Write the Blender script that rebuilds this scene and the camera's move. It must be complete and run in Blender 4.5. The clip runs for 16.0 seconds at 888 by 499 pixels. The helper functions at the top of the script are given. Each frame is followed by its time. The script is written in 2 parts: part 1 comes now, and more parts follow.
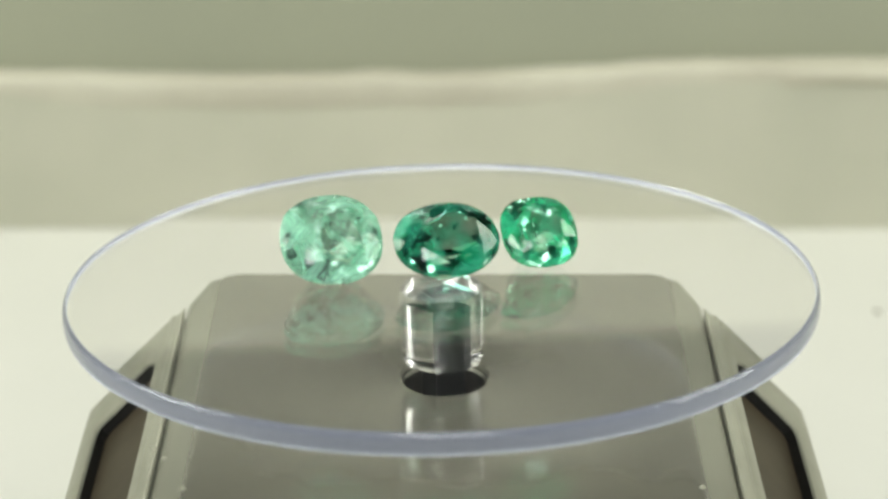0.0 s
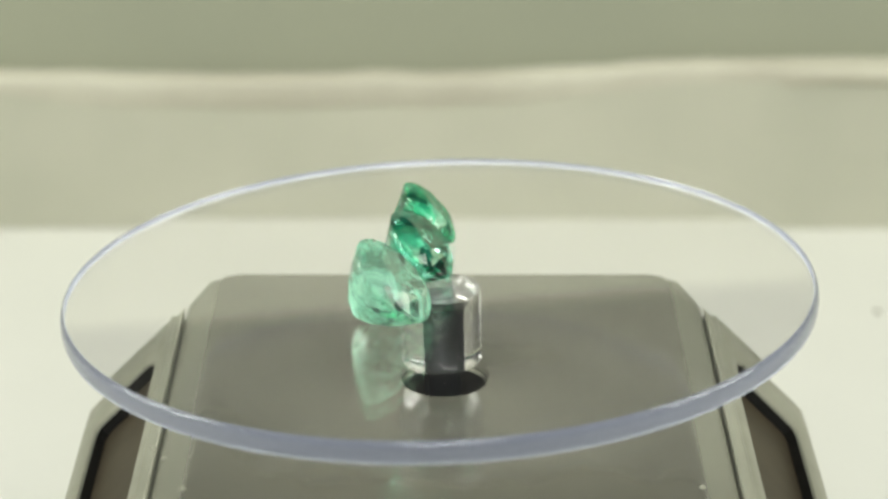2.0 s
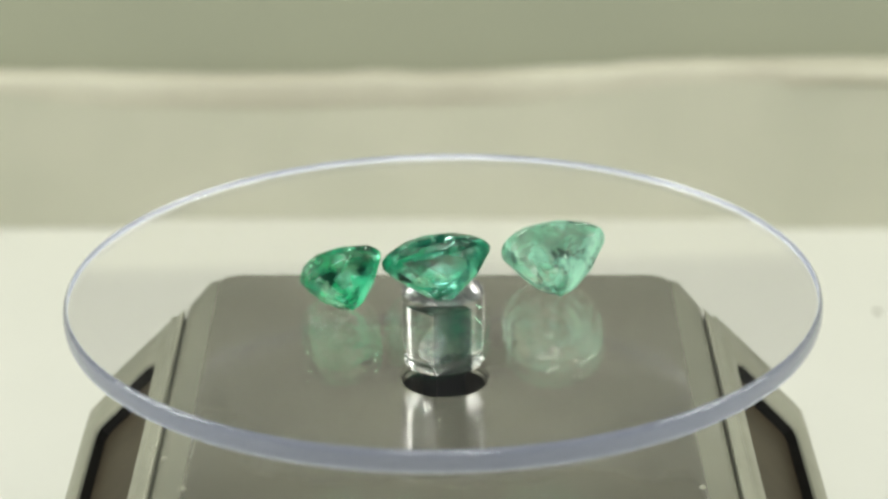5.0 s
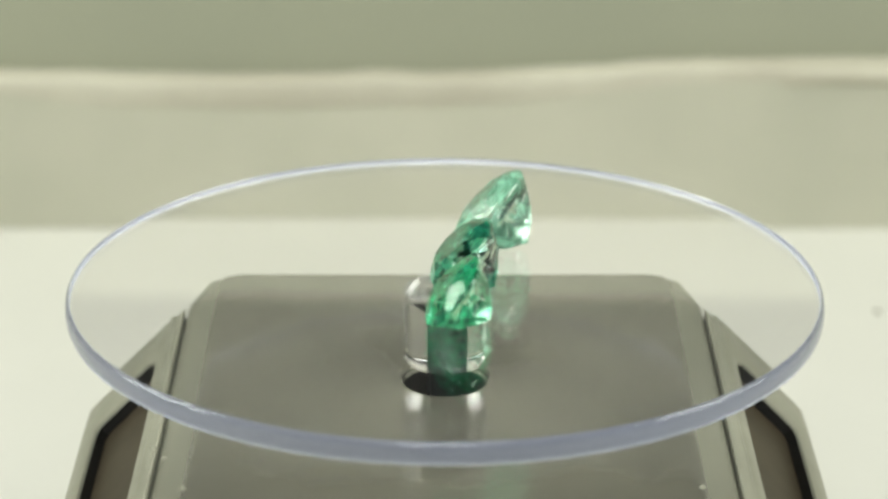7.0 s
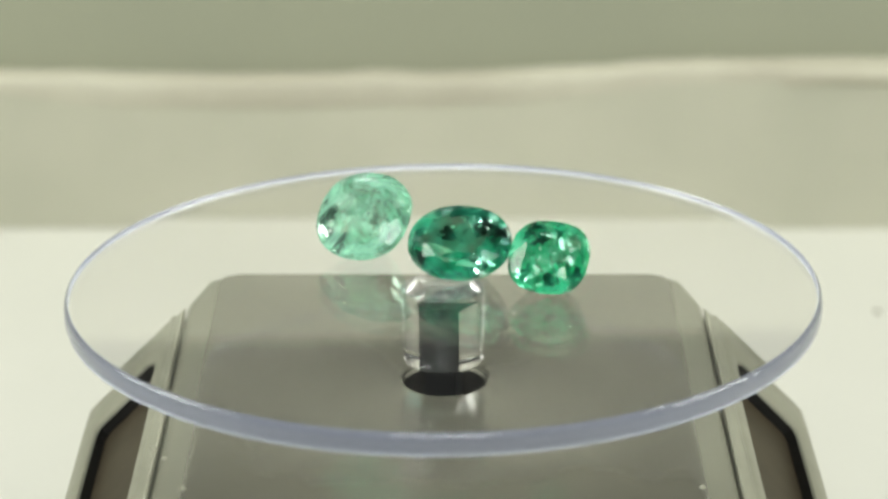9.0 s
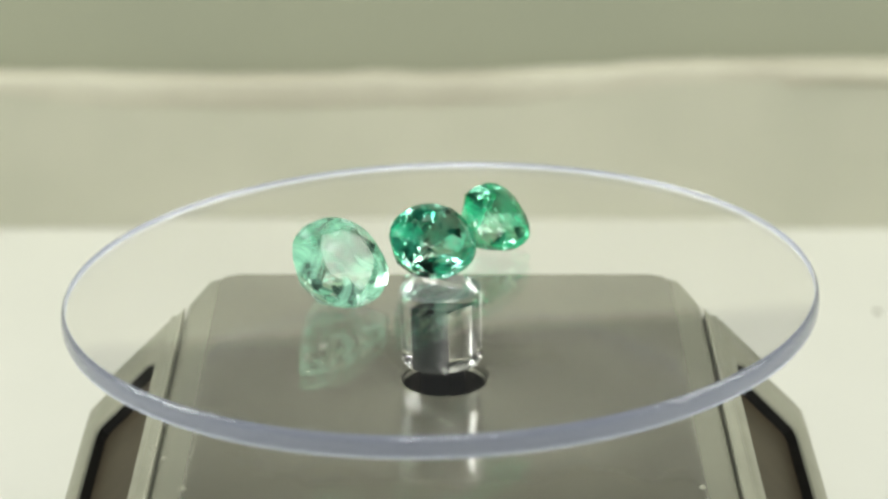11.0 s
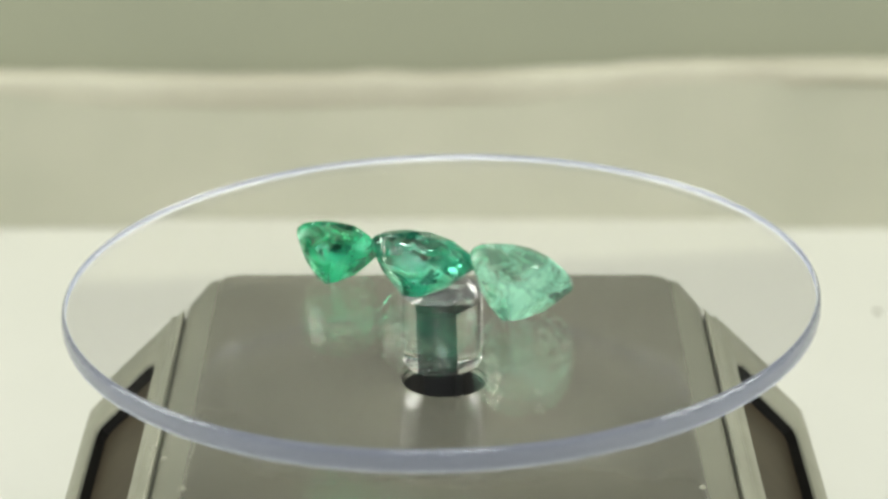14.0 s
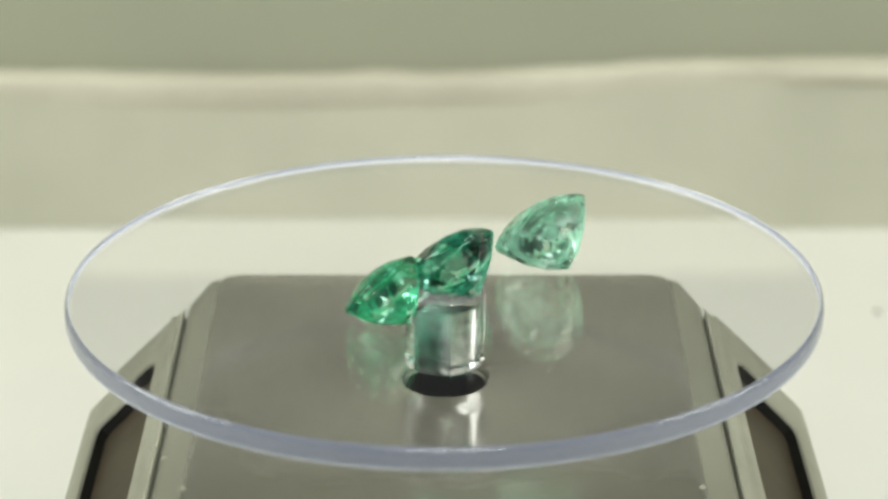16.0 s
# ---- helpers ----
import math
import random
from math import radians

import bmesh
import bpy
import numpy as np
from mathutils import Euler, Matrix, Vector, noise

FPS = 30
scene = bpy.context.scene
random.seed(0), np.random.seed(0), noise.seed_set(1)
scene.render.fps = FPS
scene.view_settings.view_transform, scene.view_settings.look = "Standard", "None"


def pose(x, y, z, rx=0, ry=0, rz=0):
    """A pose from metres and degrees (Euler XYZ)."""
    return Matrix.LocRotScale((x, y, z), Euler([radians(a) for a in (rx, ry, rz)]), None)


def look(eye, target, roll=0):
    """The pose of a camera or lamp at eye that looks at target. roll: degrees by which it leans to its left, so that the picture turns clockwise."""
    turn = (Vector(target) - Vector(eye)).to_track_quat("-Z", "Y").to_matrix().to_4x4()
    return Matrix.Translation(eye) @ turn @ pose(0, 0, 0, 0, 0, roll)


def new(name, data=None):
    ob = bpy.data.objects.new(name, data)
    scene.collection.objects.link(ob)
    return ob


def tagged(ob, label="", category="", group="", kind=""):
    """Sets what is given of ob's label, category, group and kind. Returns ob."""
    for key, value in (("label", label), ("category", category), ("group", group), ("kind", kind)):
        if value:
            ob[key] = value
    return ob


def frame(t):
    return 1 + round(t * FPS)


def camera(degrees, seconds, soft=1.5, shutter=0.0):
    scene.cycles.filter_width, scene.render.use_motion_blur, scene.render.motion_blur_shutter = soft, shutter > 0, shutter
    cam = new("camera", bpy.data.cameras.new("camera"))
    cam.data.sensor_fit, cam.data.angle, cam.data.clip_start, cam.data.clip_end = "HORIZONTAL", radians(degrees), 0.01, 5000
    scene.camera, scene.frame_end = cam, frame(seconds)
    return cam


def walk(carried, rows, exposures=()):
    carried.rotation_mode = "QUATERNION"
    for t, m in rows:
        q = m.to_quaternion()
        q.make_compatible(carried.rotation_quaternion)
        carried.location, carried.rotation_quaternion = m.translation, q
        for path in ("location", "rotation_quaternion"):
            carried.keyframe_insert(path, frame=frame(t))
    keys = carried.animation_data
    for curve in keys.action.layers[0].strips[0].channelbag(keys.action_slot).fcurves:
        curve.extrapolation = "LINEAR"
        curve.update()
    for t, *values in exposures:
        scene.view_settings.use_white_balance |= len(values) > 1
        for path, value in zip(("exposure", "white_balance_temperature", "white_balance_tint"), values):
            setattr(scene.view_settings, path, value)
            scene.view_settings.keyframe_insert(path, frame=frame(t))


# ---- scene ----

MM = 0.001
TOP = 0.055            # height of the plate's upper face over the table
SPIN = 35.745          # degrees per second, anticlockwise from above

# camera: stands still, a long lens looking slightly down
cam = camera(18.687, 16.0, soft=2.7, shutter=0.5)
EYE = pose(0, -0.278168, 0.169, 68.415, 0, -0.038)
walk(cam, [(0.0, EYE), (16.0, EYE)], exposures=[(0.0, 0.0), (16.0, 0.0)])
cam.data.dof.use_dof = True
cam.data.dof.focus_distance = 0.298
cam.data.dof.aperture_fstop = 26.0

# ---- light: two soft boxes to the sides, an unseen front fill, dim room ----
world = bpy.data.worlds.new("room_air")
scene.world = world
world.use_nodes = True
world.node_tree.nodes["Background"].inputs["Color"].default_value = (0.9, 0.92, 0.8, 1)
world.node_tree.nodes["Background"].inputs["Strength"].default_value = 0.1


def lamp(name, at, aim, w, h, power, color):
    d = bpy.data.lights.new(name, "AREA")
    d.shape, d.size, d.size_y, d.energy, d.color = "RECTANGLE", w, h, power, color
    ob = new(name, d)
    ob.matrix_basis = look(at, aim)
    return ob


WARM = (0.96, 0.98, 0.88)
lamp("softbox_lamp", (-0.50, 0.02, 0.34), (0, 0.03, 0.03), 0.34, 0.34, 2.95, WARM)
lamp("softbox_lamp", (0.49, -0.01, 0.36), (0, 0.03, 0.03), 0.34, 0.34, 2.75, WARM)
# unseen lamp added to brighten the step, board and stones from the front
lamp("fill_lamp", (0.0, -0.80, 0.62), (0, 0.0, 0.03), 0.5, 0.3, 5.8, (0.92, 0.95, 0.93))


# ---- materials ----
def material(name, color, color2=None, rough=0.5, metal=0.0, scale=60.0, bump=0.0, bump_scale=400.0,
             transmission=0.0, ior=1.45, coat=0.0, rough2=None, spec=0.5, distance=0.0002, contrast=(0.35, 0.65)):
    m = bpy.data.materials.new(name)
    m.use_nodes = True
    nt = m.node_tree
    b = nt.nodes["Principled BSDF"]
    b.inputs["Roughness"].default_value = rough
    b.inputs["Metallic"].default_value = metal
    b.inputs["IOR"].default_value = ior
    b.inputs["Specular IOR Level"].default_value = spec
    b.inputs["Transmission Weight"].default_value = transmission
    b.inputs["Coat Weight"].default_value = coat
    b.inputs["Coat Roughness"].default_value = 0.10
    b.inputs["Base Color"].default_value = (*color, 1)
    co = nt.nodes.new("ShaderNodeTexCoord")
    if color2:
        big = nt.nodes.new("ShaderNodeTexNoise")
        big.inputs["Scale"].default_value = scale
        big.inputs["Detail"].default_value = 6
        nt.links.new(co.outputs["Object"], big.inputs["Vector"])
        ramp = nt.nodes.new("ShaderNodeValToRGB")
        ramp.color_ramp.elements[0].position, ramp.color_ramp.elements[1].position = contrast
        ramp.color_ramp.elements[0].color = (*color, 1)
        ramp.color_ramp.elements[1].color = (*color2, 1)
        nt.links.new(big.outputs["Fac"], ramp.inputs["Fac"])
        nt.links.new(ramp.outputs["Color"], b.inputs["Base Color"])
    if rough2 is not None:
        rn = nt.nodes.new("ShaderNodeTexNoise")
        rn.inputs["Scale"].default_value = scale * 2.3
        rn.inputs["Detail"].default_value = 5
        nt.links.new(co.outputs["Object"], rn.inputs["Vector"])
        mr = nt.nodes.new("ShaderNodeMapRange")
        mr.inputs["From Min"].default_value, mr.inputs["From Max"].default_value = 0.3, 0.7
        mr.inputs["To Min"].default_value, mr.inputs["To Max"].default_value = rough, rough2
        nt.links.new(rn.outputs["Fac"], mr.inputs["Value"])
        nt.links.new(mr.outputs["Result"], b.inputs["Roughness"])
    if bump:
        fine = nt.nodes.new("ShaderNodeTexNoise")
        fine.inputs["Scale"].default_value = bump_scale
        fine.inputs["Detail"].default_value = 4
        nt.links.new(co.outputs["Object"], fine.inputs["Vector"])
        bp = nt.nodes.new("ShaderNodeBump")
        bp.inputs["Strength"].default_value = bump
        bp.inputs["Distance"].default_value = distance
        nt.links.new(fine.outputs["Fac"], bp.inputs["Height"])
        nt.links.new(bp.outputs["Normal"], b.inputs["Normal"])
    return m


M_TABLE = material("white_paper", (0.665, 0.66, 0.605), (0.632, 0.63, 0.577), 0.75, scale=14, bump=0.15, bump_scale=900)
M_RISER = material("pale_board", (0.515, 0.505, 0.405), (0.445, 0.443, 0.351), 0.8, scale=22, bump=0.2, bump_scale=300)
M_LIP = material("folded_paper_edge", (0.55, 0.53, 0.43), (0.465, 0.44, 0.352), 0.7, scale=40, bump=0.2)
M_WALL = material("grey_green_wall", (0.335, 0.344, 0.253), (0.302, 0.313, 0.234), 0.85, scale=9, bump=0.2, bump_scale=250)
# near-black: the dark of the room beyond is put into this colour
M_DIM = material("dark_room_grey", (0.07, 0.07, 0.066), (0.055, 0.056, 0.053), 0.85, scale=3, bump=0.1)
M_ROOM = material("room_paint", (0.30, 0.30, 0.285), (0.26, 0.262, 0.25), 0.85, scale=3, bump=0.1)
# darker than M_BODY, partly to paint the bevel's lighter reflection
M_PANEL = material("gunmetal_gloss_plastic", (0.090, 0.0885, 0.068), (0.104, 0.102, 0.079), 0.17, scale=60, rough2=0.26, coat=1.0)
M_BODY = material("satin_grey_plastic", (0.185, 0.185, 0.142), (0.165, 0.165, 0.128), 0.3, scale=60)
M_FRAME = material("silver_grey_plastic", (0.265, 0.265, 0.206), (0.235, 0.235, 0.183), 0.3, scale=90, rough2=0.42, bump=0.08, bump_scale=900)
M_BLACK = material("black_plastic", (0.012, 0.012, 0.011), (0.02, 0.019, 0.017), 0.4, scale=150, bump=0.05, spec=0.1)
M_SOLAR = material("brown_solar_cell", (0.042, 0.034, 0.022), (0.058, 0.047, 0.031), 0.4, scale=160, spec=0.12)
M_SHAFT = material("black_shaft_steel", (0.006, 0.0065, 0.007), (0.010, 0.0105, 0.011), 0.5, metal=0.0, scale=300, spec=0.06)
M_CLEAR = material("clear_acrylic", (1.0, 1.0, 1.0), None, 0.0, transmission=1.0, ior=1.49, spec=0.45)
M_HUB = material("clear_moulded_acrylic", (1.0, 1.0, 1.0), None, 0.05, transmission=1.0, ior=1.49, spec=0.5, bump=0.02, bump_scale=300)
M_FROST = material("frosted_glue_face", (0.97, 0.97, 0.975), (0.90, 0.91, 0.92), 0.10, scale=500, transmission=0.88, ior=1.49, bump=0.06, bump_scale=700)
# blue tint stands in for cool light caught by the clear front edge
M_RIM = material("acrylic_edge_cool_sheen", (0.725, 0.78, 0.985), (0.775, 0.82, 0.99), 0.13, transmission=0.73, ior=1.49, scale=40)
M_CRUMB = material("dark_crumb", (0.10, 0.09, 0.07), (0.2, 0.18, 0.14), 0.8, scale=900)


def gem(name, light, deep, cloud, low, high, ior, scale):
    """A tinted clear stone with colour zones and cloudy patches that glow with scattered light."""
    m = material(name, light, deep, 0.0, scale=scale, transmission=1.0, ior=ior, bump=0.03, bump_scale=420, distance=0.0001, contrast=(0.40, 0.62))
    nt = m.node_tree
    b = nt.nodes["Principled BSDF"]
    co = nt.nodes.new("ShaderNodeTexCoord")
    patches = nt.nodes.new("ShaderNodeTexNoise")
    patches.inputs["Scale"].default_value = 210
    patches.inputs["Detail"].default_value = 7
    patches.inputs["Roughness"].default_value = 0.62
    patches.inputs["Distortion"].default_value = 0.8
    nt.links.new(co.outputs["Object"], patches.inputs["Vector"])
    span = nt.nodes.new("ShaderNodeMapRange")
    span.inputs["From Min"].default_value, span.inputs["From Max"].default_value = 0.45, 0.63
    span.inputs["To Min"].default_value, span.inputs["To Max"].default_value = low, high
    nt.links.new(patches.outputs["Fac"], span.inputs["Value"])
    glow = nt.nodes.new("ShaderNodeBsdfTranslucent")
    glow.inputs["Color"].default_value = (*cloud, 1)
    milk = nt.nodes.new("ShaderNodeBsdfDiffuse")
    milk.inputs["Color"].default_value = (*cloud, 1)
    both = nt.nodes.new("ShaderNodeMixShader")
    both.inputs["Fac"].default_value = 0.75
    nt.links.new(glow.outputs["BSDF"], both.inputs[1])
    nt.links.new(milk.outputs["BSDF"], both.inputs[2])
    mix = nt.nodes.new("ShaderNodeMixShader")
    nt.links.new(span.outputs["Result"], mix.inputs["Fac"])
    nt.links.new(b.outputs["BSDF"], mix.inputs[1])
    nt.links.new(both.outputs["Shader"], mix.inputs[2])
    nt.links.new(mix.outputs["Shader"], nt.nodes["Material Output"].inputs["Surface"])
    return m


M_PALE = gem("pale_mint_emerald", (0.92, 0.995, 0.96), (0.52, 0.97, 0.78), (0.50, 0.98, 0.73), 0.08, 0.62, 1.49, 230)
M_DEEP = gem("deep_green_emerald", (0.82, 0.98, 0.91), (0.13, 0.82, 0.56), (0.07, 0.76, 0.45), 0.0, 0.34, 1.51, 250)
M_VIVID = gem("vivid_green_emerald", (0.76, 0.975, 0.87), (0.10, 0.81, 0.49), (0.08, 0.84, 0.43), 0.03, 0.52, 1.51, 250)
M_FLAW = material("dark_inclusion", (0.003, 0.012, 0.009), (0.006, 0.026, 0.019), 0.5, scale=900, spec=0.1)
M_GLUE = material("dried_glue", (0.10, 0.11, 0.10), (0.22, 0.22, 0.20), 0.4, scale=900)
M_VEIL = material("milky_inclusion", (0.55, 0.85, 0.72), (0.40, 0.78, 0.62), 0.35, scale=900)


# ---- mesh helpers ----
def mesh_from(name, bm, mat, smooth=False):
    bmesh.ops.recalc_face_normals(bm, faces=bm.faces[:])
    me = bpy.data.meshes.new(name)
    for f in bm.faces:
        f.smooth = smooth
    bm.to_mesh(me)
    bm.free()
    me.materials.append(mat)
    return me


def part(name, bm, mat, parent=None, label="", smooth=False, sharp=None):
    me = mesh_from(name, bm, mat, smooth)
    if smooth and sharp:
        me.set_sharp_from_angle(angle=radians(sharp))
    ob = new(name, me)
    ob.parent = parent
    if label:
        tagged(ob, label)
    return ob


def loft(bm, loops, close_start=True, close_end=True):
    rings = [[bm.verts.new(p) for p in lp] for lp in loops]
    n = len(rings[0])
    for a, b in zip(rings, rings[1:]):
        for i in range(n):
            j = (i + 1) % n
            bm.faces.new((a[i], a[j], b[j], b[i]))
    if close_start:
        bm.faces.new(list(reversed(rings[0])))
    if close_end:
        bm.faces.new(rings[-1])
    return rings


def ring(r, z, n=128, c=(0.0, 0.0)):
    return [Vector((c[0] + r * math.cos(2 * math.pi * i / n), c[1] + r * math.sin(2 * math.pi * i / n), z)) for i in range(n)]


def convex_loop(poly, inset, z, n=192, c=(0.0, 0.0)):
    """A convex outline, moved inwards, sampled along n rays from c."""
    lines = []
    m = len(poly)
    for i in range(m):
        a, b = Vector(poly[i]), Vector(poly[(i + 1) % m])
        d = (b - a).normalized()
        nrm = Vector((d.y, -d.x))            # outward for an anticlockwise outline
        lines.append((nrm, nrm.dot(a) - inset))
    out = []
    for k in range(n):
        w = Vector((math.cos(2 * math.pi * k / n), math.sin(2 * math.pi * k / n)))
        best = min((o - nr.dot(Vector(c))) / nr.dot(w) for nr, o in lines if nr.dot(w) > 1e-6)
        out.append(Vector((c[0] + w.x * best, c[1] + w.y * best, z)))
    return out


def edge_loop(poly, inset, z, per=24):
    """A convex outline, moved inwards, each side cut into equal steps."""
    m = len(poly)
    lines = []
    for i in range(m):
        a, b = Vector(poly[i]), Vector(poly[(i + 1) % m])
        d = (b - a).normalized()
        nrm = Vector((d.y, -d.x))
        lines.append((nrm, nrm.dot(a) - inset))
    corners = []
    for i in range(m):
        (n1, o1), (n2, o2) = lines[i - 1], lines[i]
        det = n1.x * n2.y - n1.y * n2.x
        corners.append(Vector(((o1 * n2.y - o2 * n1.y) / det, (n1.x * o2 - n2.x * o1) / det)))
    out = []
    for i in range(m):
        a, b = corners[i], corners[(i + 1) % m]
        for k in range(per):
            p = a.lerp(b, k / per)
            out.append(Vector((p.x, p.y, z)))
    return out


def round_like(loop, r, z):
    """A circle whose points stand at the same bearings as those of loop."""
    out = []
    for p in loop:
        a = math.atan2(p.y, p.x)
        out.append(Vector((r * math.cos(a), r * math.sin(a), z)))
    return out


def box(bm, x0, x1, y0, y1, z0, z1, bevel=0.0):
    made = bmesh.ops.create_cube(bm, size=1.0, matrix=Matrix.LocRotScale(((x0 + x1) / 2, (y0 + y1) / 2, (z0 + z1) / 2), None, (x1 - x0, y1 - y0, z1 - z0)))
    if bevel:
        edges = {e for v in made["verts"] for e in v.link_edges}
        bmesh.ops.bevel(bm, geom=list(edges), offset=bevel, segments=2, profile=0.5, affect="EDGES")


# ---- the setting ----
def setting():
    bm = bmesh.new()
    box(bm, -0.9, 0.9, -0.9, 0.1590, -0.03, 0.0)
    tagged(part("table_surface", bm, M_TABLE), "white paper-covered table top, clean and matt", "table", kind="structure")

    def climb(x):
        return 0.0014 * max(0.0, min(1.0, (x - 0.005) / 0.07))

    # low step behind, with slight waves in its face
    bm = bmesh.new()
    nx, nz = 120, 10
    grid = []
    for i in range(nx + 1):
        x = -0.9 + 1.8 * i / nx
        col = []
        for k in range(nz + 1):
            z = -0.03 + (0.0560 + climb(x)) * k / nz
            y = 0.159 + 0.0012 * noise.noise((x * 9, z * 20, 1.0))
            col.append(bm.verts.new((x, y, z)))
        back = [bm.verts.new((x, 0.1638, 0.0260 + climb(x))), bm.verts.new((x, 0.1638, -0.03))]
        grid.append(col + back)
    for a, b in zip(grid, grid[1:]):
        for k in range(len(a)):
            j = (k + 1) % len(a)
            bm.faces.new((a[k], b[k], b[j], a[j]))
    bm.faces.new(grid[0]), bm.faces.new(list(reversed(grid[-1])))
    tagged(part("wall_step", bm, M_RISER, smooth=True, sharp=40), "low pale greenish board standing behind the table", "step", kind="structure")

    # the uneven folded edge lying along the step: a soft roll that climbs to the right, with lumps, and stands off the step at its right end
    def soft(x, x0, x1):
        u = max(0.0, min(1.0, (x - x0) / (x1 - x0)))
        return u * u * (3 - 2 * u)

    bm = bmesh.new()
    loops = []
    n = 220
    for i in range(n + 1):
        x = -0.45 + 0.9 * i / n
        top = 0.0269 + 0.0006 * (1 - soft(x, -0.062, -0.052)) + 0.0006 * soft(x, -0.018, -0.013) * (1 - soft(x, -0.008, -0.002)) + 0.0004 * soft(x, -0.004, 0.004)
        top += 0.0009 * soft(x, 0.006, 0.022) + 0.0012 * soft(x, 0.022, 0.040) + 0.0003 * soft(x, 0.04, 0.075)
        top += 0.00022 * noise.noise((x * 70, 3.0, 0)) + 0.00012 * noise.noise((x * 190, 7.0, 0))
        tall = 0.0030 + 0.0005 * noise.noise((x * 45, 11.0, 0))
        off = 0.0016 * soft(x, 0.056, 0.066)
        out = 0.00022 + 0.00012 * noise.noise((x * 60, 5.0, 0)) + off
        y0, y1 = 0.1588, 0.1638
        loops.append([Vector((x, y0 + 0.0008, top - tall * 1.9 + off)), Vector((x, y0 - out * 0.4 + 0.0001, top - tall * 1.5 + off)), Vector((x, y0 - out * 0.9, top - tall * 0.9 + off * 0.5)),
                      Vector((x, y0 - out, top - tall * 0.5)), Vector((x, y0 - out * 0.6, top - tall * 0.2)), Vector((x, y0 + 0.0004, top)),
                      Vector((x, y0 + 0.003, top + 0.0002)), Vector((x, y1, top)), Vector((x, y1, top - tall * 1.9 + off))])
    loft(bm, loops)
    tagged(part("trim", bm, M_LIP, smooth=True, sharp=70), "uneven folded cream paper edge along the step", "trim", kind="structure")

    bm = bmesh.new()
    box(bm, -0.9, 0.9, 0.1640, 0.18, -0.03, 0.078)
    tagged(part("backdrop_board", bm, M_WALL), "plain grey-green matt board behind the table", "backdrop", kind="structure")
    # unseen board added so the plate and stand mirror something pale
    bm = bmesh.new()
    box(bm, -0.9, 0.9, 0.1640, 0.18, 0.078, 0.1225)
    tagged(part("reflection_board", bm, M_RISER), "plain pale board above the grey-green board, unseen, added for the plate to mirror", "backdrop", kind="structure")
    # unseen shell; north wall and floor darkened to keep the plate's reflections dark
    for name, b, words, cat in (("floor", (-1.6, 1.6, -1.6, 0.8, -0.78, -0.75), "dark plain floor under the table", "floor"),
                                ("wall_north", (-1.6, 1.6, 0.8, 0.83, -0.78, 1.6), "plain dim wall, unseen, added to close the room", "wall"),
                                ("wall_south", (-1.6, 1.6, -1.63, -1.6, -0.78, 1.6), "plain dim wall, unseen, added to close the room", "wall"),
                                ("wall_west", (-1.63, -1.6, -1.6, 0.8, -0.78, 1.6), "plain dim painted side wall", "wall"),
                                ("wall_east", (1.6, 1.63, -1.6, 0.8, -0.78, 1.6), "plain dim painted side wall", "wall"),
                                ("ceiling", (-1.63, 1.63, -1.63, 0.83, 1.6, 1.63), "plain dim painted ceiling", "ceiling")):
        bm = bmesh.new()
        box(bm, *b)
        tagged(part(name, bm, M_DIM if name in ("wall_north", "floor") else M_ROOM), words, cat, kind="structure")

    bm = bmesh.new()
    bmesh.ops.create_icosphere(bm, subdivisions=2, radius=0.0005)
    for v in bm.verts:
        v.co *= 1 + 0.5 * noise.noise(v.co * 3000)
        v.co.z *= 0.5
    crumb = part("crumb", bm, M_CRUMB, smooth=True)
    crumb.location = (0.0699, 0.1214, 0.0002)
    tagged(crumb, "tiny dark speck of dust on the white table", "crumb")


# ---- the stand ----
BODY = [(-27.8, 31.8), (-28.7, 31.5), (-29.3, 30.8), (-31.1, 23.7), (-31.1, -33.0), (31.1, -33.0), (31.1, 23.7), (29.3, 30.8), (28.7, 31.5), (27.8, 31.8)]
BASE_Z = TOP - 13.45 * MM      # upper face of the stand


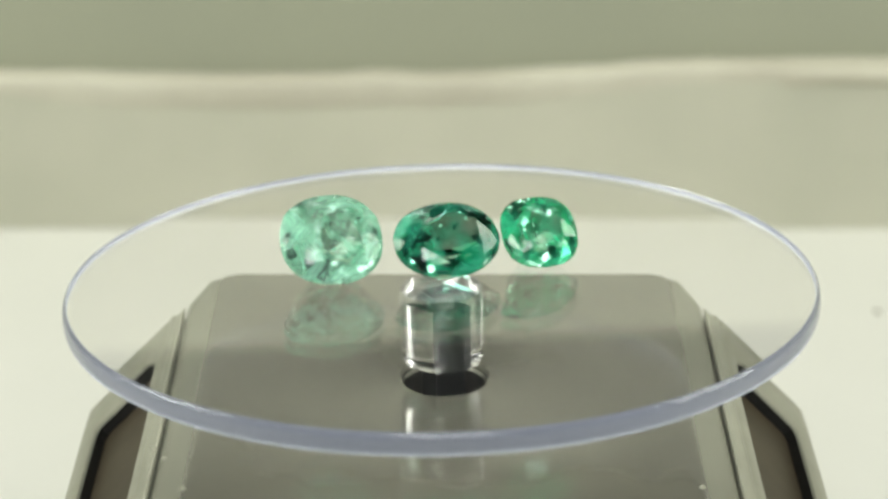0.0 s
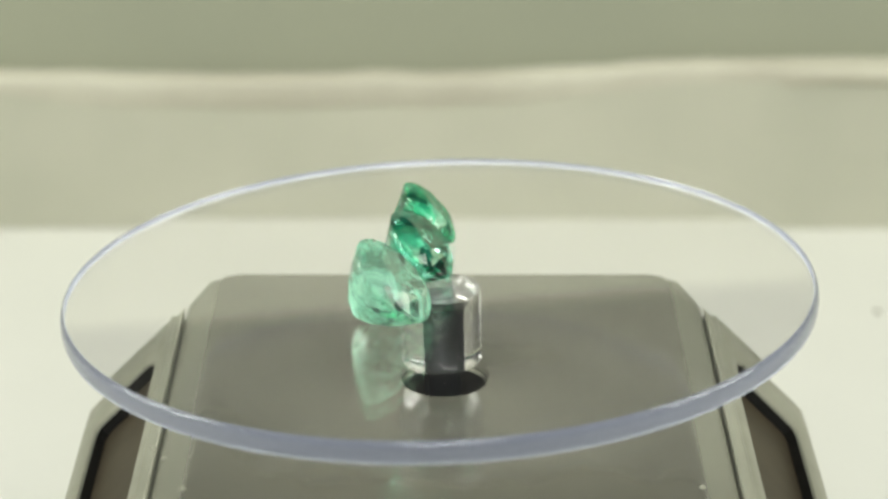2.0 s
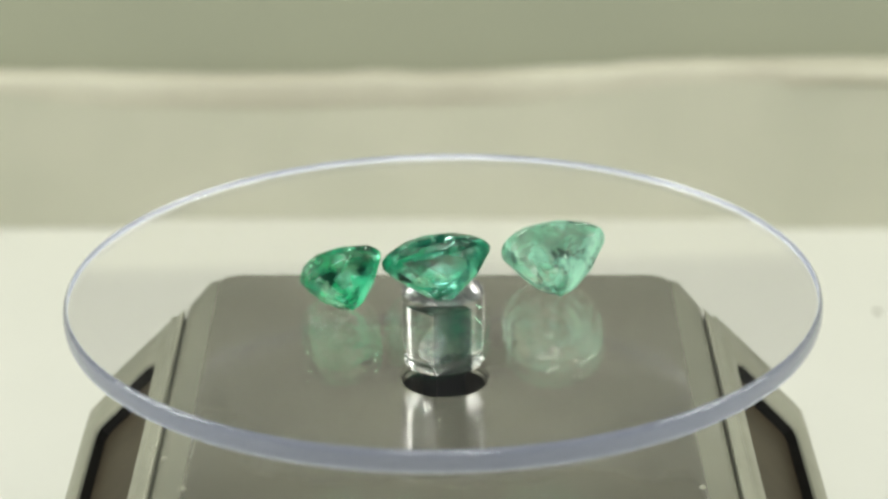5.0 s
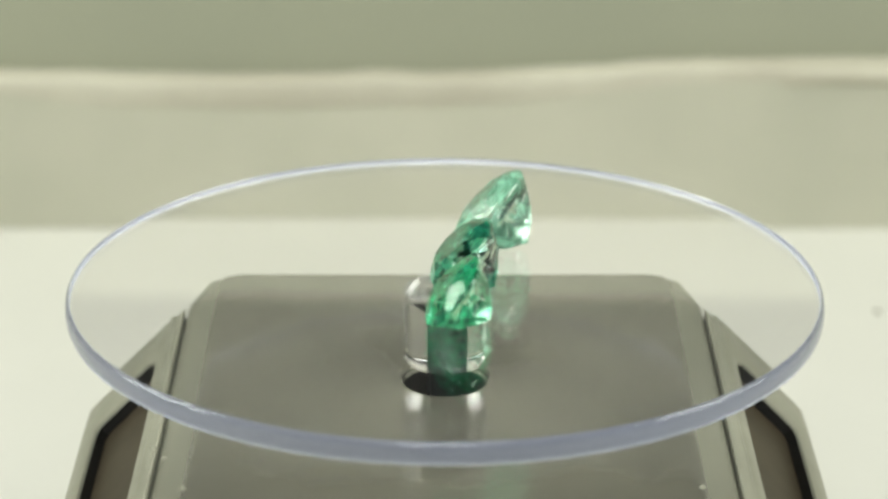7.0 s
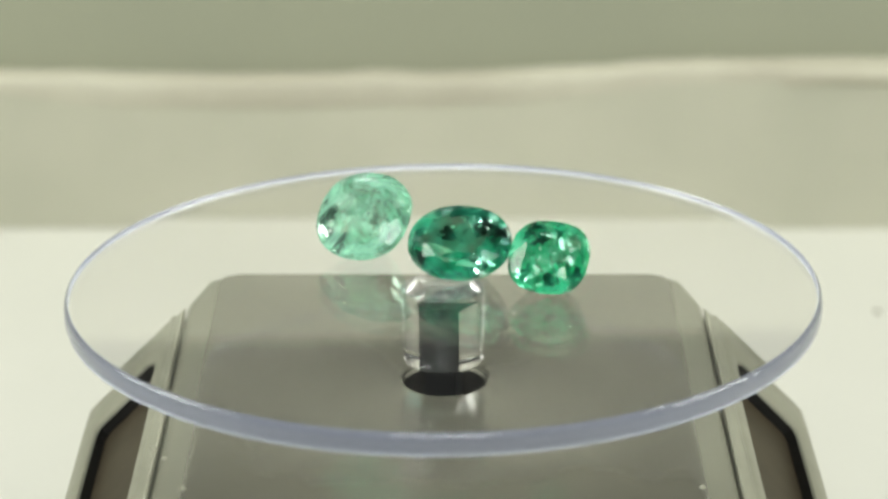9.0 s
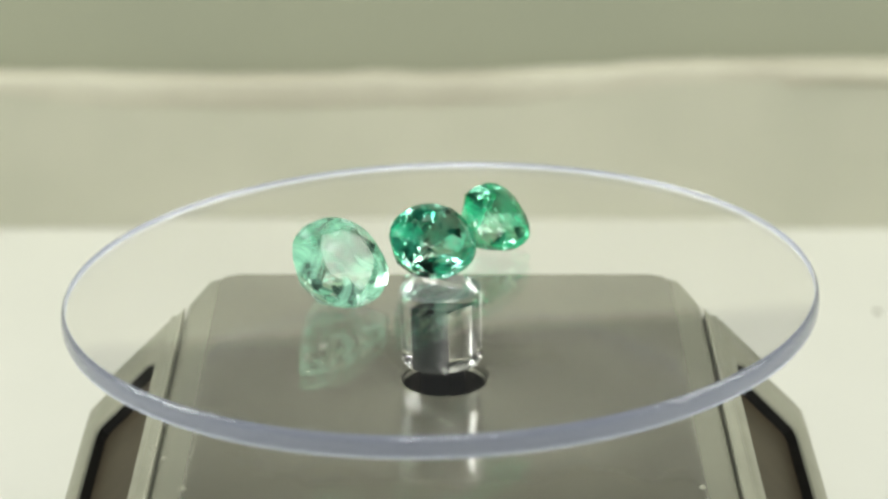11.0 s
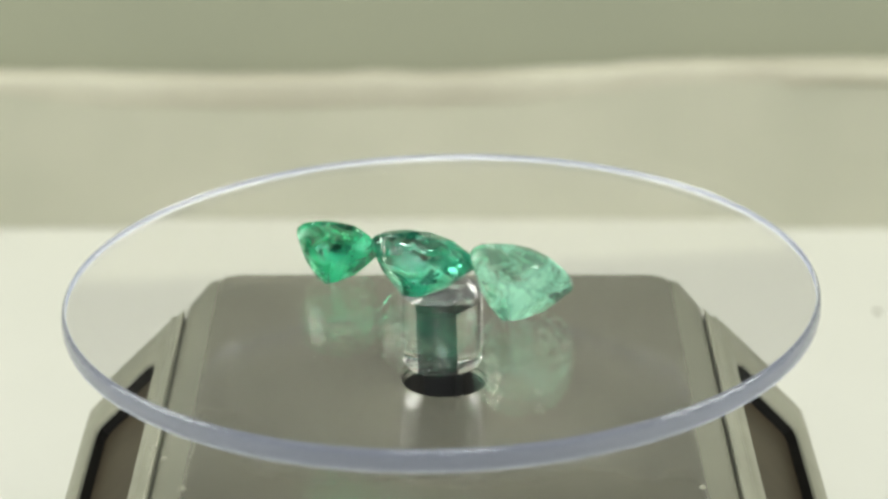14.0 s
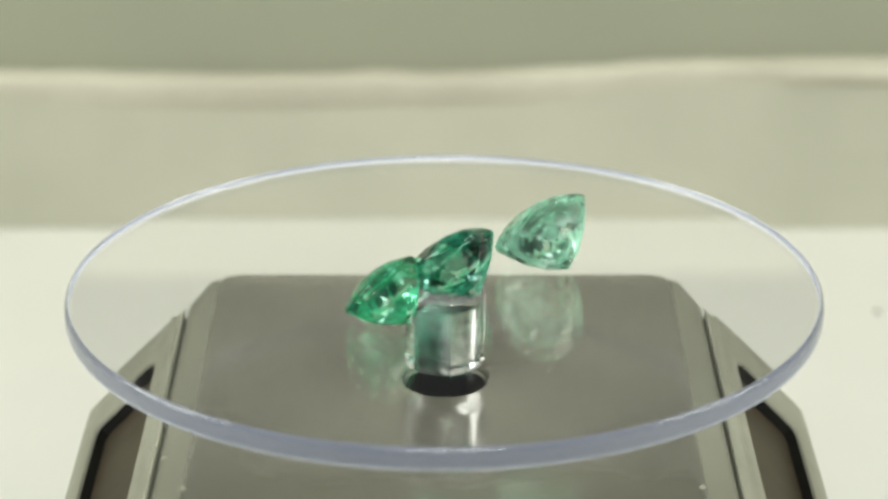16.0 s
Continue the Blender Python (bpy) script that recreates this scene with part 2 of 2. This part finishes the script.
def stand():
    thing = new("display_stand")
    tagged(thing, "grey glossy plastic motorised display stand with sloping solar sides", "display stand")
    poly = [(x * MM, y * MM) for x, y in BODY]
    bm = bmesh.new()
    guide = edge_loop(poly, 0.0, 0.0)
    loops = [round_like(guide, r * MM, BASE_Z + z * MM) for r, z in ((4.7, -9), (4.75, -0.4), (4.95, -0.08), (5.2, 0))]
    for inset, drop in ((9, 0), (4.6, 0.0), (3.6, 0.06), (2.2, 0.28), (1.0, 0.55), (0.4, 0.85), (0.0, 1.6), (0.0, 9.0), (0.0, 54.9 - 13.45)):
        loops.append(edge_loop(poly, min(inset, 4.6) * MM, BASE_Z - drop * MM) if inset < 9 else [p * 0.6 + Vector((0, 0, BASE_Z * 0.4)) for p in edge_loop(poly, 4.6 * MM, BASE_Z)])
    loft(bm, loops, True, True)
    part("top_housing", bm, M_BODY, thing, "satin grey upper housing with bevelled edges", smooth=True, sharp=50)
    # darker insert: the bevel's lighter reflection is partly put into these two tones
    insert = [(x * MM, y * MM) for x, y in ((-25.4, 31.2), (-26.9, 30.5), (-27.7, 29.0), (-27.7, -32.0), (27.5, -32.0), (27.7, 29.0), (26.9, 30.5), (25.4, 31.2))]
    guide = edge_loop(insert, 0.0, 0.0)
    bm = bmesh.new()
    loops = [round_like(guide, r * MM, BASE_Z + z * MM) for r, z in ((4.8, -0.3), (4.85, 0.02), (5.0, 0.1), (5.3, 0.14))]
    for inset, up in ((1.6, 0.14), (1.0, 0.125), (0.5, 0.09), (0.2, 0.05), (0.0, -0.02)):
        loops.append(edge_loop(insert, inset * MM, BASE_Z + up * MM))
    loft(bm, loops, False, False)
    part("top_face", bm, M_PANEL, thing, "glossy dark grey top face around a round socket, toned against the bevel's sheen", smooth=True, sharp=50)

    # dark liner in the socket
    bm = bmesh.new()
    loft(bm, [ring(4.6 * MM, BASE_Z - 0.7 * MM, 64), ring(4.68 * MM, BASE_Z - 0.7 * MM, 64), ring(4.68 * MM, BASE_Z - 8.5 * MM, 64), ring(1.0 * MM, BASE_Z - 8.5 * MM, 64), ring(1.0 * MM, BASE_Z - 8.2 * MM, 64), ring(4.6 * MM, BASE_Z - 8.2 * MM, 64)], False, False)
    part("socket_liner", bm, M_BLACK, thing, "black liner of the shaft socket", smooth=True, sharp=40)

    for side in (-1, 1):
        # a point of the sloping side: y along the stand, a down the slope, d into it
        def slope(y, a, d=0.0):
            q = 0.70711
            return Vector((side * (32.5 + 0.15 * side + a * q - d * q) * MM, y * MM, BASE_Z + (-0.7 - a * q - d * q) * MM))

        bm = bmesh.new()
        outer = [(20.0, 0.0), (20.4, 15.1), (19.4, 15.7), (-33.0, 15.7), (-33.0, 0.0)]
        inner = [(9.6, 2.1), (11.6, 3.9), (11.2, 12.2), (10.6, 12.8), (-28.0, 12.8), (-28.0, 2.1)]

        def loop(pts, grow, d, m=160):
            c = (-8.0, 8.5)
            pts2 = pts if sum(a[0] * b[1] - b[0] * a[1] for a, b in zip(pts, pts[1:] + pts[:1])) > 0 else pts[::-1]
            return [slope(v.x, v.y, d) for v in convex_loop(pts2, -grow, 0, m, c)]

        rings = [loop(outer, 0.0, 3.4), loop(outer, 0.0, 0.5), loop(outer, -0.15, 0.15), loop(outer, -0.5, 0.0),
                 loop(inner, 0.45, 0.0), loop(inner, 0.12, 0.12), loop(inner, 0.0, 0.4), loop(inner, 0.0, 1.0)]
        loft(bm, rings, False, False)
        part("side_frame", bm, M_FRAME, thing, "silver-grey sloping side frame with a window", smooth=True, sharp=40)

        bm = bmesh.new()
        loft(bm, [loop(inner, 0.3, 1.0), loop(inner, -0.02, 0.45), loop(inner, -0.08, 0.45), loop(inner, -0.1, 2.0), loop(inner, 0.3, 2.2)], False, False)
        part("window_liner", bm, M_BLACK, thing, "black inner wall of the side window", smooth=True, sharp=40)

        bm = bmesh.new()
        loft(bm, [loop(inner, 0.2, 1.7), loop(inner, 0.2, 2.1)], True, True)
        part("solar_panel", bm, M_SOLAR, thing, "brown glossy solar panel set in the slope")
        # outer wall of the lower housing
        bm = bmesh.new()
        prof = [(31.9, -5.2), (42.0, -15.4), (43.2, -13.6), (43.7, -14.6), (43.5, -41.4), (31.9, -41.4)]
        loft(bm, [[Vector((side * x * MM, y * MM, BASE_Z + z * MM)) for x, z in prof] for y in (20.0, 19.6, -32.6, -33.0)])
        part("side_housing", bm, M_FRAME, thing, "silver-grey lower side wall", smooth=True, sharp=30)

        # level ledge between the seam and the slope, and a black strip as seam shade
        ledge = [(31.36, 22.5), (31.36, -33.0), (32.75, -33.0), (32.75, 20.0), (32.05, 20.0)]
        ledge = [(side * x * MM, y * MM) for x, y in (ledge if side > 0 else ledge[::-1])]
        if sum(p[0] * q[1] - q[0] * p[1] for p, q in zip(ledge, ledge[1:] + ledge[:1])) < 0:
            ledge.reverse()
        bm = bmesh.new()
        loft(bm, [edge_loop(ledge, inset * MM, BASE_Z + z * MM, 6) for inset, z in ((0.0, -4.0), (0.0, -0.95), (0.08, -0.78), (0.2, -0.70))])
        part("frame_ledge", bm, M_FRAME, thing, "level grey ledge beside the dark seam", smooth=True, sharp=40)
        bm = bmesh.new()
        box(bm, *sorted((side * 31.0 * MM, side * 31.5 * MM)), -32.9 * MM, 21.8 * MM, BASE_Z - 3.6 * MM, BASE_Z - 2.2 * MM)
        part("seam", bm, M_BLACK, thing, "black strip for the shade in the seam between housing and side frame")

        # small moulding nubs beside the joint
        for y, x in ((-13.1, 31.75), (-15.9, 30.35), (-24.4, 27.6)) if side < 0 else ((-24.2, 27.0),):
            bm = bmesh.new()
            bmesh.ops.create_icosphere(bm, subdivisions=2, radius=0.4 * MM)
            nub = part("nub", bm, M_FRAME, thing, "", smooth=True)
            nub.location = (side * x * MM, y * MM, BASE_Z + (-0.75 if x > 31 else -0.7 if x > 30 else 0.0) * MM)
    thing.location.x = 0.0003
    return thing


# ---- the turning plate ----
T = 2.55 * MM


def plate():
    thing = new("rotating_plate")
    tagged(thing, "round clear acrylic plate on a clear hub, turning", "display plate")
    n = 160
    R1 = 41.5 * MM
    bm = bmesh.new()
    loops = [ring(R1, 0, n)]
    for k in range(1, 12):
        a = radians(90 - 15 * k)
        loops.append(ring(R1 + 0.55 * MM * math.cos(a) ** 0.85, -T / 2 + math.copysign(T / 2 * abs(math.sin(a)) ** 0.85, math.sin(a)), n))
    loops.append(ring(R1, -T, n))
    loft(bm, loops)
    for f in bm.faces:
        f.material_index = 0 if len(f.verts) > 4 else 1
    disc = part("disc", bm, M_CLEAR, thing, "clear acrylic disc with a rounded edge, tinted blue for its cool reflection", smooth=True, sharp=30)
    disc.data.materials.append(M_RIM)
    disc.visible_shadow = False
    for f in disc.data.polygons:
        f.use_smooth = len(f.vertices) == 4

    # clear hub with a square bore
    bm = bmesh.new()
    m = 96
    z0, z1, zc = -T - 0.03 * MM, -11.2 * MM, -4.4 * MM
    half = 1.85 * MM

    def square(z, h):
        out = []
        for k in range(m):
            a = 2 * math.pi * k / m
            d = max(abs(math.cos(a)), abs(math.sin(a)))
            p = Vector((h * math.cos(a) / d, h * math.sin(a) / d, z))
            p.rotate(Euler((0, 0, radians(27))))
            out.append(p)
        return out

    def turned(r, z):
        out = ring(r, z, m)
        for p in out:
            p.rotate(Euler((0, 0, radians(27))))
        return out

    loft(bm, [turned(4.62 * MM, z0), turned(4.68 * MM, z0 - 0.06 * MM), turned(4.66 * MM, z0 - 0.5 * MM), turned(4.47 * MM, z1 + 0.5 * MM),
              turned(4.43 * MM, z1 + 0.22 * MM), turned(4.34 * MM, z1 + 0.07 * MM), turned(4.15 * MM, z1), square(z1, half), square(zc, half)], True, True)
    hub = part("hub", bm, M_HUB, thing, "clear moulded acrylic hub", smooth=True, sharp=28)
    hub.visible_shadow = False
    hub.data.materials.append(M_FROST)
    for f in hub.data.polygons:
        if min(hub.data.vertices[v].co.z for v in f.vertices) > z0 - 0.02 * MM:
            f.material_index = 1

    # dried glue between disc and hub
    rng = random.Random(3)
    for _ in range(9):
        bm = bmesh.new()
        bmesh.ops.create_icosphere(bm, subdivisions=2, radius=1.0)
        at = rng.uniform(0, 50)
        for v in bm.verts:
            v.co *= 1 + 0.5 * noise.noise(v.co * 1.8 + Vector((at, 0, 0)))
        a, r, w = rng.uniform(0, 6.283), rng.uniform(1.2, 4.0), rng.uniform(0.15, 0.5)
        bm.transform(Matrix.Translation((r * math.cos(a) * MM, r * math.sin(a) * MM, z0 - 0.09 * MM)) @ Matrix.Rotation(a + 1.57, 4, "Z") @ Matrix.Diagonal((w * MM, w * 0.45 * MM, 0.05 * MM, 1)))
        part("glue_spot", bm, M_GLUE, thing, "dark dried glue spot", smooth=True)

    bm = bmesh.new()
    h = half - 0.05 * MM
    loft(bm, [square(-4.15 * MM, h - 0.1 * MM), square(-4.25 * MM, h), square(-20.0 * MM, h)])
    part("drive_shaft", bm, M_SHAFT, thing, "black square drive shaft", smooth=True, sharp=28)
    return thing


# ---- cut stones ----
def cut_stone(name, a, b, crown, pavilion, power, mat, label, keel=0.0, table=0.60, seed=1, flaws=14, veils=5, feathers=5, skew=(0, 0)):
    """A faceted stone: half axes a, b, table up, point down; power 2 is oval, higher is squarer. In millimetres."""
    rng = random.Random(seed)

    def outline(t, s):
        c, q = math.cos(t), math.sin(t)
        return (s * a * math.copysign(abs(c) ** (2 / power), c), s * b * math.copysign(abs(q) ** (2 / power), q))

    pts = []
    for count, off, s, z in ((8, 0.5, table, crown), (8, 0.0, (1 + table) / 2 + 0.015, crown * 0.66), (16, 0.5, 0.955, crown * 0.3),
                             (32, 0.0, 1.0, 0.14), (32, 0.0, 1.0, -0.14), (16, 0.5, 0.86, -pavilion * 0.24), (8, 0.0, 0.67, -pavilion * 0.52), (8, 0.5, 0.36, -pavilion * 0.80)):
        for k in range(count):
            x, y = outline(2 * math.pi * (k + off) / count, s)
            f = max(0.0, -z / pavilion)
            j = 0.012 * a
            pts.append(((x + skew[0] * f + rng.uniform(-j, j) * 0.7), (y + skew[1] * f + rng.uniform(-j, j) * 0.7), z + rng.uniform(-1, 1) * (0.0 if count == 8 and s == table else 0.025)))
    pts += [(skew[0] - keel, skew[1], -pavilion), (skew[0] + keel, skew[1] + 0.05, -pavilion)]
    bm = bmesh.new()
    for p in pts:
        bm.verts.new(Vector(p) * MM)
    bmesh.ops.remove_doubles(bm, verts=bm.verts[:], dist=1e-7)
    got = bmesh.ops.convex_hull(bm, input=bm.verts[:])
    bmesh.ops.delete(bm, geom=[v for v in got["geom_interior"] if isinstance(v, bmesh.types.BMVert)], context="VERTS")
    bmesh.ops.dissolve_limit(bm, angle_limit=radians(3.0), verts=bm.verts[:], edges=bm.edges[:])
    stone = part(name, bm, mat)
    tagged(stone, label, "gemstone", "three emeralds on the plate")

    heights = ((0.0, crown), (table, crown), ((1 + table) / 2, crown * 0.66), (0.955, crown * 0.3), (1.0, 0.1))
    depths = ((0.0, -pavilion), (0.36, -pavilion * 0.80), (0.67, -pavilion * 0.52), (0.86, -pavilion * 0.24), (1.0, -0.1))

    def under(near, far, upper, deep):
        """A place a little below the cut faces, and the lean of the face over it."""
        t, r = rng.uniform(0, 6.283), rng.uniform(near, far)
        table_of = heights if upper else depths
        for (r0, z0), (r1, z1) in zip(table_of, table_of[1:]):
            if r0 <= r <= r1:
                z = z0 + (z1 - z0) * (r - r0) / (r1 - r0)
                lean = math.atan2(z1 - z0, (r1 - r0) * (a + b) / 2)
        x, y = outline(t, r * 0.92)
        f = max(0.0, -z / pavilion)
        spot = Vector((x * (1 - deep / a) + skew[0] * f, y * (1 - deep / b) + skew[1] * f, z + (-deep if upper else deep))) * MM
        return Matrix.Translation(spot) @ Matrix.Rotation(t, 4, "Z") @ Matrix.Rotation(-lean, 4, "Y") @ Matrix.Rotation(rng.uniform(0, 6.283), 4, "Z")

    def flake(bm, m, w, h, thick, rough=0.8):
        got = bmesh.ops.create_icosphere(bm, subdivisions=2, radius=1.0)["verts"]
        seed_at = Vector((rng.uniform(0, 50), rng.uniform(0, 50), 0))
        for v in got:
            v.co *= 1 + rough * noise.noise(v.co * 2.4 + seed_at)
            v.co = m @ Vector((v.co.x * w * MM, v.co.y * h * MM, v.co.z * thick * MM))

    # crumbs of dark mineral and milky wisps
    for kind, count, mt, size in (("dark_inclusion", flaws, M_FLAW, (0.08, 0.26)), ("milky_veil", veils, M_VEIL, (0.10, 0.34))):
        bm = bmesh.new()
        for k in range(count):
            w = rng.uniform(*size)
            flake(bm, under(0.1, 0.95, k % 2 == 0, rng.uniform(0.12, 0.5)), w, w * rng.uniform(0.25, 0.7), 0.03)
        part(kind, bm, mt, stone, "small flaws inside the stone")
    # larger dark ragged feathers, most close to the girdle, partly imitating dark facet reflections
    for k in range(feathers):
        bm = bmesh.new()
        upper = k % 3 != 2
        spot = under(0.70 if upper else 0.40, 0.95, upper, rng.uniform(0.18, 0.36))
        for _ in range(rng.randint(5, 8)):
            w = rng.uniform(0.35, 0.85)
            lie = Matrix.Translation((rng.uniform(-0.3, 0.3) * MM, rng.uniform(-0.6, 0.6) * MM, rng.uniform(-0.06, 0.02) * MM)) @ Matrix.Rotation(rng.gauss(1.57, 0.5), 4, "Z")
            flake(bm, spot @ lie, w, w * rng.uniform(0.22, 0.5), 0.07, 1.1)
        part("feather", bm, M_FLAW, stone, "dark ragged feather inside the stone, partly a painted facet reflection")
    return stone


def tilted(stone, x, y, tilt, azimuth, turn):
    """Where a stone lies on the plate: leaning by tilt towards azimuth, turned about its own axis, resting on its lowest point."""
    lean = Matrix.Rotation(radians(azimuth), 4, "Z") @ Matrix.Rotation(radians(tilt), 4, "Y") @ Matrix.Rotation(radians(turn), 4, "Z")
    low = min((lean @ v.co).z for v in stone.data.vertices)
    mid = sum(((lean @ Vector(c)) for c in stone.bound_box), Vector()) / 8
    return Matrix.Translation((x * MM - mid.x, y * MM - mid.y, -low + 0.02 * MM)) @ lean


setting()
stand()
PLATE = plate()
PALE = cut_stone("emerald", 5.75, 5.4, 1.5, 6.2, 2.25, M_PALE, "large pale mint-green cushion-cut emerald leaning on the clear plate", table=0.60, seed=4, flaws=34, veils=10, feathers=8)
DEEP = cut_stone("emerald", 6.1, 4.6, 1.6, 5.2, 2.1, M_DEEP, "deep green oval-cut emerald lying between two others", keel=0.9, table=0.62, seed=8, flaws=44, veils=5, feathers=14)
VIVID = cut_stone("emerald", 4.5, 4.2, 1.3, 5.3, 2.6, M_VIVID, "small vivid green cushion-cut emerald on the clear plate", table=0.56, seed=15, flaws=24, veils=4, feathers=8)
STONES = [(PALE, tilted(PALE, -12.6, 2.9, 47, -79, 90)), (DEEP, tilted(DEEP, 0.2, 3.7, 45, -74, 90)), (VIVID, tilted(VIVID, 10.4, 6.5, 50, -68, 86))]


def spun(t):
    """The plate's pose: it turns evenly on a shaft that leans a little, and is itself a little askew on it."""
    return pose(0, 0, TOP, -0.4, -0.975, 0) @ pose(0, 0, 0, 0, 0, SPIN * t) @ pose(0, 0, 0, -1.075, -0.277, 0)


def motions():
    times = [0.25 * k for k in range(65)]
    off = pose(-0.10 * MM, 0.33 * MM, 0)
    centre = pose(-0.07 * MM, 0.24 * MM, 0)
    walk(PLATE, [(t, centre @ spun(t) @ off) for t in times])
    for stone, lie in STONES:
        walk(stone, [(t, spun(t) @ lie) for t in times])


motions()
